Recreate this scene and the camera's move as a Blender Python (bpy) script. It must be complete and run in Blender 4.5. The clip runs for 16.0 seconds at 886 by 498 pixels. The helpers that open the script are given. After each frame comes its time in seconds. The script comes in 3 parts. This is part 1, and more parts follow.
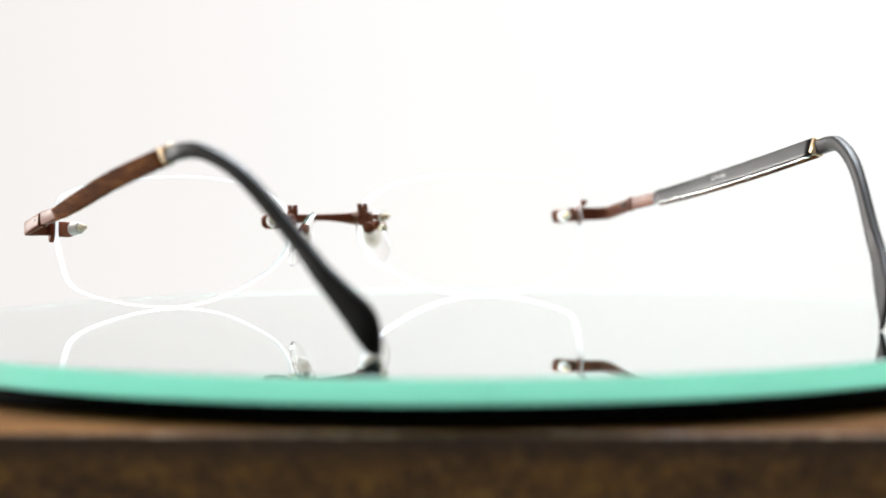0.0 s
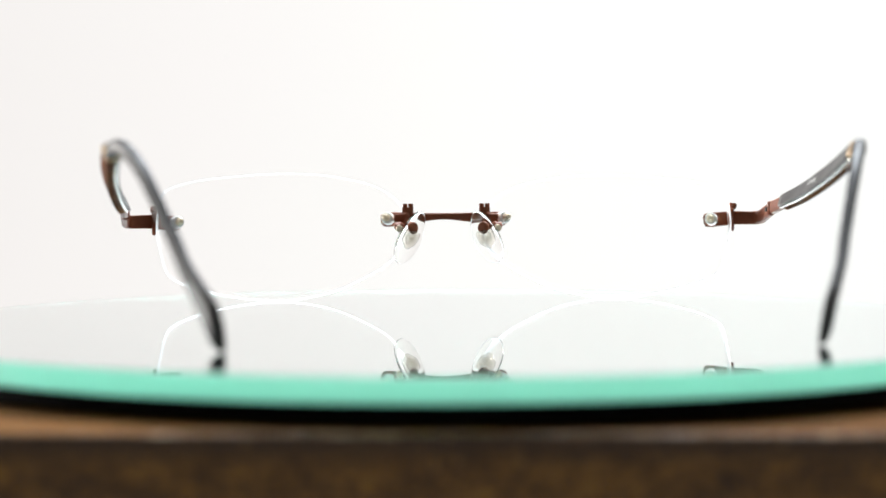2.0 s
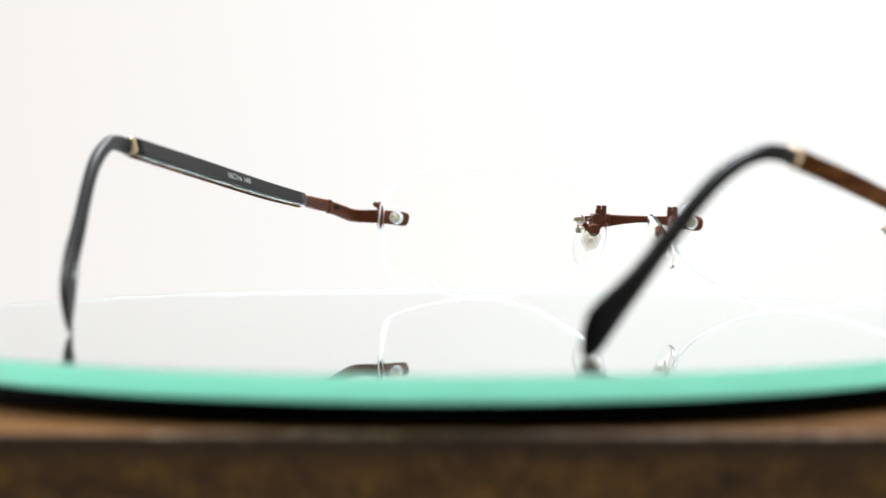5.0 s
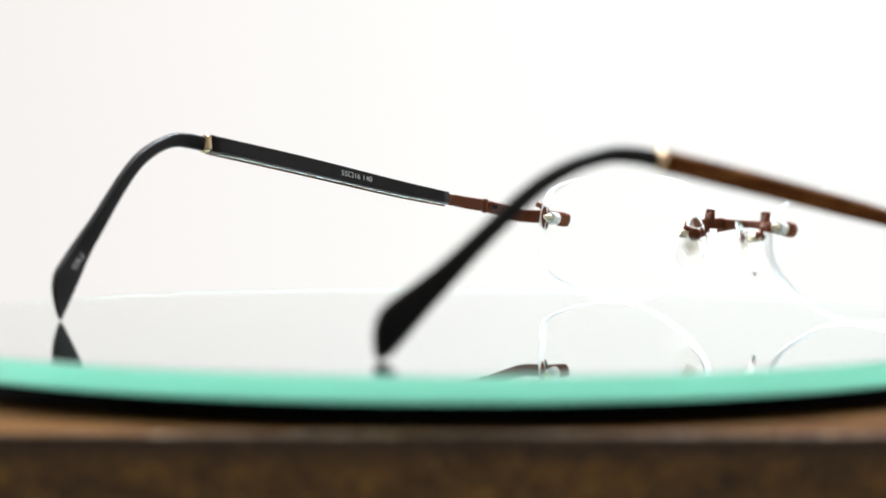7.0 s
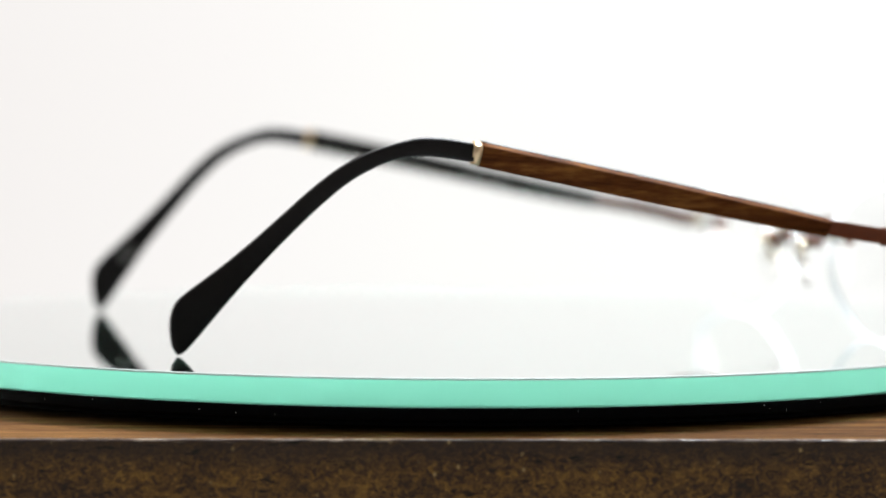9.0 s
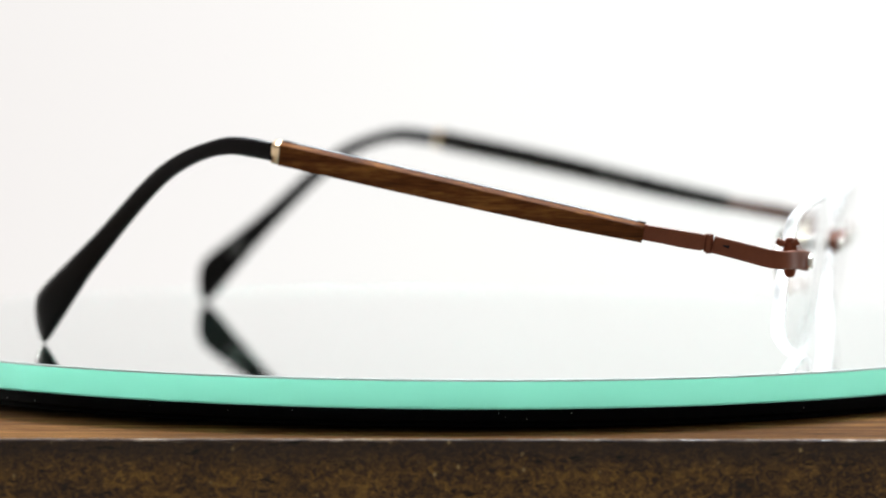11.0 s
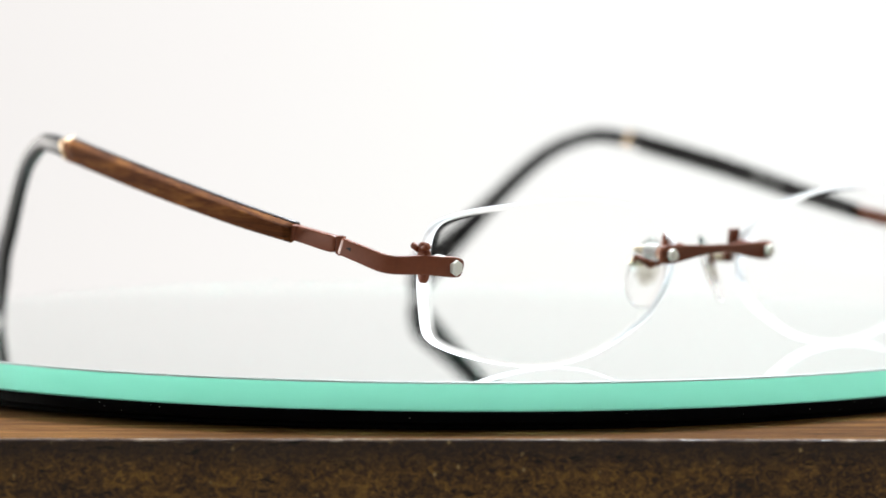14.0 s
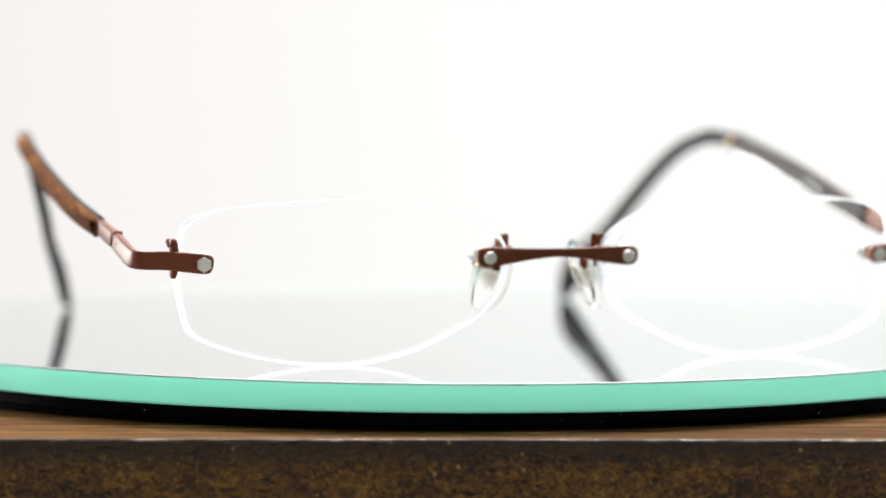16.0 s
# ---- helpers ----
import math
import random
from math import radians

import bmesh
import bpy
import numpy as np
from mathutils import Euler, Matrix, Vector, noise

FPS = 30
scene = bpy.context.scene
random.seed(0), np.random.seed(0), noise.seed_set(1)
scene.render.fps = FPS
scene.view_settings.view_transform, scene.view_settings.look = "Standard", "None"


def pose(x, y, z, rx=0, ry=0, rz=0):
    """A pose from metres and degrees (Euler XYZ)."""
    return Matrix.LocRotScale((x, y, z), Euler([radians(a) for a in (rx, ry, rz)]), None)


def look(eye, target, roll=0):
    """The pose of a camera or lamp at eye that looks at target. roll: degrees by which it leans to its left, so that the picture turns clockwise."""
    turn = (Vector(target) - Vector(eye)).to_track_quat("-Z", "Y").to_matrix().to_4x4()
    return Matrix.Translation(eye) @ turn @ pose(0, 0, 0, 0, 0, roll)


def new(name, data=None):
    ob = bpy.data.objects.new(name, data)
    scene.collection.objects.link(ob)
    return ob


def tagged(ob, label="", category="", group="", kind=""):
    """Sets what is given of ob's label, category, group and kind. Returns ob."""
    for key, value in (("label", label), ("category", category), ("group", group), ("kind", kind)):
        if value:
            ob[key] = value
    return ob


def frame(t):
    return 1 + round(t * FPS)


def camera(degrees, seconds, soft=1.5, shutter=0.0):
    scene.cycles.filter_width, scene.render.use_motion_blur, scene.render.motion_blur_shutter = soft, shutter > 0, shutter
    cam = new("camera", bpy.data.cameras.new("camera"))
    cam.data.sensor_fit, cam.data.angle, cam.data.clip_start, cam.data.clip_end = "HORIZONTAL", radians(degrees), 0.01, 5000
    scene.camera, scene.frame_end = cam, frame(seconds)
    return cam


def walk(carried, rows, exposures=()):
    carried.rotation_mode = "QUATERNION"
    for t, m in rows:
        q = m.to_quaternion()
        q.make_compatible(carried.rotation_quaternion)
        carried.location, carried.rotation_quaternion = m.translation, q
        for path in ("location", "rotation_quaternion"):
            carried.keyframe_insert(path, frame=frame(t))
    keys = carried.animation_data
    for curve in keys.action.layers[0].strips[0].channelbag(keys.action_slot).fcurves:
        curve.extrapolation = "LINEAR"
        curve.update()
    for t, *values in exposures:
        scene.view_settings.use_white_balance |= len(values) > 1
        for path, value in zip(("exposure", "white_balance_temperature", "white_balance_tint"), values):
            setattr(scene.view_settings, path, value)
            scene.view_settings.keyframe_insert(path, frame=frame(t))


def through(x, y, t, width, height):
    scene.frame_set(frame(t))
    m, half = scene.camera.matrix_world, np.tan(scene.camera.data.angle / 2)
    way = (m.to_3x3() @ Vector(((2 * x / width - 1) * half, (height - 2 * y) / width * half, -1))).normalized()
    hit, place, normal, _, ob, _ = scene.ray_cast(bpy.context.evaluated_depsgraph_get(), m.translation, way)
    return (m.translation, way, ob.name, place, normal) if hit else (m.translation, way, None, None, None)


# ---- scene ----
# camera: a long lens on a tripod; it creeps closer once, as its focus is pulled from the far lenses to the near rim
cam = camera(17.065, 16.0, soft=1.6)
focus_point = new("focus_point")
focus_point.empty_display_size = 0.005
cam.data.dof.use_dof = True
cam.data.dof.focus_object = focus_point
cam.data.dof.aperture_fstop = 11.0


def aim(x, y, z, down, right, lean):
    return pose(x, y, z, 0, 0, -right) @ pose(0, 0, 0, 90 - down) @ pose(0, 0, 0, 0, 0, lean)


FAR = aim(0.0, -0.5932, 0.0491, 3.276, -0.161, 0.058)
NEAR = aim(-0.0005, -0.5692, 0.0443, 2.944, -0.092, 0.070)
walk(cam, [(0, FAR), (7.2, FAR), (7.6, NEAR), (16.0, NEAR)])


def sharp_at(away, eye):
    """The point that far in front of the lens at which the picture is sharp."""
    return eye @ pose(0, 0, -away)


FOCUS = [(0, sharp_at(0.625, FAR)), (0.5, sharp_at(0.662, FAR)), (7.0, sharp_at(0.662, FAR)), (7.2, sharp_at(0.60, FAR)), (7.4, sharp_at(0.51, NEAR)), (7.6, sharp_at(0.474, NEAR)), (16.0, sharp_at(0.474, NEAR))]

# ---- light ----
world = bpy.data.worlds.new("world")
scene.world = world
world.use_nodes = True
wn = world.node_tree
sky = wn.nodes.new("ShaderNodeTexSky")
sky.sky_type = 'NISHITA'
sky.sun_disc = False
sky.sun_elevation = radians(35)
sky.sun_rotation = radians(-60)
wn.links.new(sky.outputs[0], wn.nodes["Background"].inputs[0])
wn.nodes["Background"].inputs[1].default_value = 0.1
scene.view_settings.exposure = 0.0


def window_light(name, where, target, w, h, watts, colour):
    lamp = bpy.data.lights.new(name, 'AREA')
    lamp.shape, lamp.size, lamp.size_y = 'RECTANGLE', w, h
    lamp.energy, lamp.color = watts, colour
    ob = new(name, lamp)
    ob.matrix_basis = look(where, target)
    return ob


window_light("window_daylight", (-2.53, 1.75, 0.42), (0, 1.75, 0.42), 1.4, 0.9, 135, (1.0, 0.97, 0.93))
window_light("rooflight_daylight", (0.3, 1.3, 1.94), (0.3, 1.3, 0), 1.2, 1.2, 220, (0.86, 0.93, 1.0))


# ---- materials ----
def material(name):
    m = bpy.data.materials.new(name)
    m.use_nodes = True
    nt = m.node_tree
    return m, nt, nt.nodes["Principled BSDF"]


def node(nt, kind, **props):
    n = nt.nodes.new(kind)
    for k, v in props.items():
        n.inputs[k].default_value = v
    return n


def coords(nt, scale=(1, 1, 1), rot=(0, 0, 0)):
    tc = nt.nodes.new("ShaderNodeTexCoord")
    mp = nt.nodes.new("ShaderNodeMapping")
    mp.inputs["Scale"].default_value = scale
    mp.inputs["Rotation"].default_value = rot
    nt.links.new(tc.outputs["Object"], mp.inputs[0])
    return mp.outputs[0]


def ramp(nt, source, stops):
    r = nt.nodes.new("ShaderNodeValToRGB")
    el = r.color_ramp.elements
    while len(el) < len(stops):
        el.new(0.5)
    for e, (p, c) in zip(el, stops):
        e.position, e.color = p, (*c, 1)
    nt.links.new(source, r.inputs[0])
    return r.outputs[0]


def bumped(nt, bsdf, source, strength, distance):
    b = nt.nodes.new("ShaderNodeBump")
    b.inputs["Strength"].default_value = strength
    b.inputs["Distance"].default_value = distance
    nt.links.new(source, b.inputs["Height"])
    nt.links.new(b.outputs[0], bsdf.inputs["Normal"])


def simple(name, colour, rough, metal=0.0, grain=900.0, vary=0.12, bump=0.08, spec=0.5):
    m, nt, b = material(name)
    b.inputs["Specular IOR Level"].default_value = spec
    b.inputs["Metallic"].default_value = metal
    co = coords(nt)
    n = node(nt, "ShaderNodeTexNoise", Scale=grain, Detail=4.0)
    nt.links.new(co, n.inputs["Vector"])
    n2 = node(nt, "ShaderNodeTexNoise", Scale=grain * 0.12, Detail=2.0)
    nt.links.new(co, n2.inputs["Vector"])
    mix = nt.nodes.new("ShaderNodeMath")
    mix.operation = 'ADD'
    nt.links.new(n.outputs[0], mix.inputs[0])
    nt.links.new(n2.outputs[0], mix.inputs[1])
    lo = tuple(c * (1 - vary) for c in colour)
    hi = tuple(min(1, c * (1 + vary)) for c in colour)
    half = nt.nodes.new("ShaderNodeMath")
    half.operation = 'MULTIPLY'
    half.inputs[1].default_value = 0.5
    nt.links.new(mix.outputs[0], half.inputs[0])
    nt.links.new(ramp(nt, half.outputs[0], [(0.3, lo), (0.7, hi)]), b.inputs["Base Color"])
    nt.links.new(ramp(nt, half.outputs[0], [(0.3, (rough * 0.8,) * 3), (0.7, (min(1, rough * 1.2),) * 3)]), b.inputs["Roughness"])
    if bump:
        bumped(nt, b, n.outputs[0], bump, 0.0001)
    return m


def clear(name, colour, rough, ior, through=1.0, weight=0.0):
    m, nt, b = material(name)
    b.inputs["Coat Weight"].default_value = weight
    b.inputs["Coat Roughness"].default_value = 0.0
    b.inputs["Base Color"].default_value = (*colour, 1)
    b.inputs["Transmission Weight"].default_value = through
    b.inputs["Roughness"].default_value = rough
    b.inputs["IOR"].default_value = ior
    return m


def frosted(name, colour, share):
    """A ground, milky surface: light is scattered both back and through."""
    m, nt, b = material(name)
    nt.nodes.remove(b)
    near, far, mix = (nt.nodes.new("ShaderNode" + k) for k in ("BsdfDiffuse", "BsdfTranslucent", "MixShader"))
    grain = node(nt, "ShaderNodeTexNoise", Scale=900.0, Detail=3.0)
    nt.links.new(coords(nt), grain.inputs["Vector"])
    tone = ramp(nt, grain.outputs[0], [(0.3, tuple(c * 0.97 for c in colour)), (0.7, colour)])
    for k, one in enumerate((near, far)):
        nt.links.new(tone, one.inputs["Color"])
        nt.links.new(one.outputs[0], mix.inputs[1 + k])
    mix.inputs[0].default_value = share
    nt.links.new(mix.outputs[0], nt.nodes["Material Output"].inputs[0])
    return m


def wood(name, dark, mid, light, scale, along, rough, bump, stretch=0.08, spec=0.5):
    m, nt, b = material(name)
    s = [scale] * 3
    s[along] = scale * stretch
    co = coords(nt, tuple(s))
    n = node(nt, "ShaderNodeTexNoise", Scale=1.0, Detail=8.0, Roughness=0.65, Distortion=0.6)
    nt.links.new(co, n.inputs["Vector"])
    s2 = [scale * 6] * 3
    s2[along] = scale * 0.5
    co2 = coords(nt, tuple(s2))
    n2 = node(nt, "ShaderNodeTexNoise", Scale=1.0, Detail=5.0, Roughness=0.7)
    nt.links.new(co2, n2.inputs["Vector"])
    mix = nt.nodes.new("ShaderNodeMixRGB")
    mix.inputs[0].default_value = 0.35
    nt.links.new(n.outputs[0], mix.inputs[1])
    nt.links.new(n2.outputs[0], mix.inputs[2])
    nt.links.new(ramp(nt, mix.outputs[0], [(0.34, dark), (0.5, mid), (0.66, light)]), b.inputs["Base Color"])
    b.inputs["Roughness"].default_value = rough
    b.inputs["Specular IOR Level"].default_value = spec
    bumped(nt, b, mix.outputs[0], bump, 0.0004)
    return m


BROWN = simple("brown_anodised_metal", (0.20, 0.062, 0.030), 0.40, 0.0, 1500, 0.10, 0.04, 0.13)
BLACK = simple("black_acetate", (0.013, 0.011, 0.011), 0.45, 0.0, 700, 0.2, 0.03, 0.14)
PANEL = simple("matt_black_lacquer", (0.013, 0.012, 0.012), 0.33, 0.0, 1800, 0.2, 0.06, 0.25)
SILVER = simple("polished_steel", (0.68, 0.67, 0.64), 0.22, 1.0, 900, 0.08, 0.03)
NICKEL = simple("satin_nickel", (0.88, 0.87, 0.77), 0.40, 0.2, 900, 0.06, 0.03)
GOLD = simple("pale_gold_metal", (0.78, 0.58, 0.36), 0.32, 1.0, 900, 0.08, 0.03)
STUD = simple("pale_brass", (0.76, 0.68, 0.52), 0.30, 0.8, 900, 0.08, 0.03)
INK = simple("white_print", (0.72, 0.72, 0.70), 0.6, 0.0, 3000, 0.05, 0.0)
VEIL_GREY = simple("grey_veil_layer", (0.10, 0.105, 0.10), 0.9, 0.0, 800, 0.15, 0.1, 0.1)
PLATTER = simple("black_platter_rubber", (0.003, 0.003, 0.0035), 0.8, 0.0, 1200, 0.3, 0.12, 0.04)
DUST = simple("grey_dust", (0.55, 0.55, 0.52), 0.9, 0.0, 3000, 0.1, 0.0)
LENS = clear("coated_lens_resin", (1.0, 1.0, 0.998), 0.0, 1.09)
GROUND = frosted("ground_lens_edge", (0.88, 0.895, 0.90), 0.55)
INSERT = clear("pale_pad_insert", (0.97, 0.95, 0.90), 0.15, 1.22, 0.88)
GLASS_EDGE = clear("ground_green_glass_edge", (0.27, 0.85, 0.62), 0.42, 1.35)
BEVEL = clear("ground_bevel", (0.80, 0.86, 0.83), 0.5, 1.3, 0.5)
PANE = clear("window_glass", (0.97, 0.98, 0.98), 0.0, 1.45)
PAD = clear("clear_silicone", (0.985, 0.985, 0.975), 0.05, 1.22)
TUBE = clear("clear_nut_plastic", (0.94, 0.945, 0.93), 0.12, 1.35, 0.25)
GLASS = clear("green_float_glass", (0.55, 0.86, 0.77), 0.0, 1.52, 1.0, 1.0)
VENEER = wood("walnut_veneer", (0.034, 0.010, 0.004), (0.130, 0.043, 0.012), (0.32, 0.130, 0.032), 480, 1, 0.7, 0.25, 0.08, 0.03)
BOXTOP = wood("stained_wood_top", (0.024, 0.009, 0.003), (0.100, 0.041, 0.010), (0.25, 0.120, 0.030), 300, 0, 0.8, 0.45, 0.04, 0.03)
WALLS = simple("grey_wall_paint", (0.42, 0.415, 0.40), 0.8, 0.0, 60, 0.02, 0.05)
TABLE = simple("white_laminate", (0.78, 0.78, 0.76), 0.45, 0.0, 120, 0.02, 0.03)
FLOORM = wood("floor_boards", (0.05, 0.03, 0.018), (0.09, 0.055, 0.03), (0.14, 0.09, 0.05), 12, 1, 0.5, 0.2)


def burl():
    """Dark stained wood with gold patches, darker towards the upper edge, with pores, short cracks and flecks."""
    m, nt, b = material("stained_wood_side")

    def cloud(scale, detail, rough, twist, stretch=(1, 1, 1)):
        n = node(nt, "ShaderNodeTexNoise", Scale=scale, Detail=detail, Roughness=rough, Distortion=twist)
        nt.links.new(coords(nt, stretch), n.inputs["Vector"])
        return n.outputs[0]

    def blend(kind, factor, one, two):
        n = nt.nodes.new("ShaderNodeMixRGB")
        n.blend_type = kind
        for value, socket in zip((factor, one, two), n.inputs):
            if isinstance(value, (int, float)):
                socket.default_value = value
            elif isinstance(value, tuple):
                socket.default_value = (*value, 1)
            else:
                nt.links.new(value, socket)
        return n.outputs[0]

    grain = cloud(950.0, 9.0, 0.72, 1.2, (0.8, 1, 1))
    patch = cloud(130.0, 4.0, 0.6, 0.5, (0.6, 1, 1))
    both = blend('MIX', 0.30, grain, patch)
    base = ramp(nt, both, [(0.36, (0.008, 0.005, 0.003)), (0.45, (0.034, 0.015, 0.005)), (0.53, (0.105, 0.049, 0.008)), (0.64, (0.25, 0.125, 0.020))])
    # the colour gets darker towards the upper edge, unevenly along its length
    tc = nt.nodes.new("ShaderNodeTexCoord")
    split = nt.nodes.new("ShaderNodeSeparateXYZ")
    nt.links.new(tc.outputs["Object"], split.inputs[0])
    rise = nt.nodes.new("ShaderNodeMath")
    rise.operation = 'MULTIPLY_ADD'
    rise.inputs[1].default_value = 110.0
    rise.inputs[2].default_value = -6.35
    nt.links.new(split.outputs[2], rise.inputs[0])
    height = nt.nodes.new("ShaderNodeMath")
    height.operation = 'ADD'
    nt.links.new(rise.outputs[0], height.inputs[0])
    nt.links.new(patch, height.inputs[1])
    weight = ramp(nt, height.outputs[0], [(0.42, (0, 0, 0)), (0.78, (0.78, 0.78, 0.78))])
    base = blend('MIX', weight, base, (0.021, 0.012, 0.008))
    cracks = ramp(nt, cloud(1.0, 3.0, 0.6, 0.0, (240, 400, 1100)), [(0.30, (0.12, 0.10, 0.09)), (0.37, (1, 1, 1))])
    base = blend('MULTIPLY', 1.0, base, cracks)
    fleck = node(nt, "ShaderNodeTexVoronoi", Scale=430.0)
    nt.links.new(coords(nt, (1, 1, 0.8)), fleck.inputs["Vector"])
    size = blend('MULTIPLY', 1.0, ramp(nt, fleck.outputs[0], [(0.05, (1, 1, 1)), (0.17, (0, 0, 0))]), ramp(nt, cloud(260.0, 2.0, 0.5, 0.0), [(0.52, (0, 0, 0)), (0.60, (1, 1, 1))]))
    base = blend('MIX', size, base, (0.30, 0.19, 0.07))
    nt.links.new(base, b.inputs["Base Color"])
    b.inputs["Roughness"].default_value = 0.55
    b.inputs["Specular IOR Level"].default_value = 0.22
    bumped(nt, b, both, 0.6, 0.0006)
    return m


def worn():
    m, nt, b = material("worn_wood_edge")
    n = node(nt, "ShaderNodeTexNoise", Scale=1.0, Detail=5.0, Roughness=0.7)
    nt.links.new(coords(nt, (140, 800, 800)), n.inputs["Vector"])
    nt.links.new(ramp(nt, n.outputs[0], [(0.46, (0.035, 0.018, 0.010)), (0.57, (0.17, 0.11, 0.065)), (0.69, (0.55, 0.44, 0.30))]), b.inputs["Base Color"])
    b.inputs["Roughness"].default_value = 0.35
    bumped(nt, b, n.outputs[0], 0.6, 0.0005)
    return m


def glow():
    """White background that glows by itself; its brightness and dimmer left are put into the colour."""
    m, nt, b = material("glowing_white_backdrop")
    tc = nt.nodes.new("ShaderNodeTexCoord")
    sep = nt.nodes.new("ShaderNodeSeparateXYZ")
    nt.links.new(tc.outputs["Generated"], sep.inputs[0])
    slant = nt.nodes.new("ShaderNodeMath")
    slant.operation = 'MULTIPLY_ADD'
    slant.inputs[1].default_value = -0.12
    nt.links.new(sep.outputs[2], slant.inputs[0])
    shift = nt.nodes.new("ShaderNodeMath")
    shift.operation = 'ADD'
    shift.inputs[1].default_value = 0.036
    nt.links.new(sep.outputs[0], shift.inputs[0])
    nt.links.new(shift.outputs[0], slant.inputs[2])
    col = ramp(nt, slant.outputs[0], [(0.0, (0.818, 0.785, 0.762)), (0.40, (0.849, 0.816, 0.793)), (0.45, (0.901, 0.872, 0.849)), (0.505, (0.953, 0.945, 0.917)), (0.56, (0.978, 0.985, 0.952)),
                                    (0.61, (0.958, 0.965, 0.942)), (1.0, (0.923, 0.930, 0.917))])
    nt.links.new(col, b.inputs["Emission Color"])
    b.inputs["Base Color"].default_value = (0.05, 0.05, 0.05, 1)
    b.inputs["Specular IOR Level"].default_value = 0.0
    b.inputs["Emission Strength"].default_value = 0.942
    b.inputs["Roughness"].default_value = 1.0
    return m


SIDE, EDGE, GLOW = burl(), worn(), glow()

# ---- building helpers; shapes are given in millimetres ----
MM = 0.001


def link(name, bm, mat, parent, label="", smooth=True):
    me = bpy.data.meshes.new(name)
    bmesh.ops.recalc_face_normals(bm, faces=bm.faces)
    bm.to_mesh(me)
    bm.free()
    for p in me.polygons:
        p.use_smooth = smooth
    for one in (mat if isinstance(mat, (list, tuple)) else (mat,)):
        me.materials.append(one)
    ob = new(name, me)
    if parent:
        ob.parent = parent
    return tagged(ob, label)


def part(name, bm, mat, parent, label="", smooth=True):
    bmesh.ops.scale(bm, vec=(MM, MM, MM), verts=bm.verts)
    return link(name, bm, mat, parent, label, smooth)


def box(lo, hi, bevel=0.0, seg=2):
    bm = bmesh.new()
    bmesh.ops.create_cube(bm, size=1)
    for v in bm.verts:
        v.co = Vector([lo[i] + (v.co[i] + 0.5) * (hi[i] - lo[i]) for i in range(3)])
    if bevel:
        bmesh.ops.bevel(bm, geom=bm.edges[:], offset=bevel, segments=seg, affect='EDGES', profile=0.5)
    return bm


def rod(a, b, r, r2=None, seg=20, bevel=0.0):
    """A round (or few-sided) bar from a to b."""
    a, b = Vector(a), Vector(b)
    bm = bmesh.new()
    bmesh.ops.create_cone(bm, cap_ends=True, segments=seg, radius1=r, radius2=r if r2 is None else r2, depth=(b - a).length)
    if bevel:
        caps = [e for e in bm.edges if abs(e.verts[0].co.z - e.verts[1].co.z) < 1e-6]
        bmesh.ops.bevel(bm, geom=caps, offset=bevel, segments=2, affect='EDGES', profile=0.5)
    m = Matrix.Translation((a + b) / 2) @ (b - a).to_track_quat('Z', 'Y').to_matrix().to_4x4()
    bmesh.ops.transform(bm, matrix=m, verts=bm.verts)
    return bm


def spline(points, steps):
    """A smooth line through the points (tuples of any length)."""
    p = [np.array(q, float) for q in points]
    p = [2 * p[0] - p[1]] + p + [2 * p[-1] - p[-2]]
    out = []
    for i in range(1, len(p) - 2):
        for k in range(steps):
            t = k / steps
            out.append(0.5 * (2 * p[i] + (p[i + 1] - p[i - 1]) * t + (2 * p[i - 1] - 5 * p[i] + 4 * p[i + 1] - p[i + 2]) * t * t
                              + (3 * p[i] - p[i - 1] - 3 * p[i + 1] + p[i + 2]) * t ** 3))
    out.append(p[-2])
    return out


def sweep(points, out=(1, 0, 0), steps=6, power=4.0, ring=20, caps=True):
    """A bar along the points (x, y, z, thickness, height); thickness lies along out."""
    line = spline(points, steps)
    bm = bmesh.new()
    rings = []
    for i, q in enumerate(line):
        c = Vector(q[:3])
        a, b = Vector(line[max(0, i - 1)][:3]), Vector(line[min(len(line) - 1, i + 1)][:3])
        t = (b - a).normalized()
        n = (Vector(out) - t * Vector(out).dot(t)).normalized()
        u = t.cross(n)
        loop = []
        for k in range(ring):
            an = 2 * math.pi * k / ring
            ca, sa = math.cos(an), math.sin(an)
            x = math.copysign(abs(ca) ** (2 / power), ca) * q[3] / 2
            z = math.copysign(abs(sa) ** (2 / power), sa) * q[4] / 2
            loop.append(bm.verts.new(c + n * x + u * z))
        rings.append(loop)
    for r0, r1 in zip(rings, rings[1:]):
        for k in range(ring):
            bm.faces.new((r0[k], r0[(k + 1) % ring], r1[(k + 1) % ring], r1[k]))
    if caps:
        bm.faces.new(rings[0][::-1])
        bm.faces.new(rings[-1])
    return bm


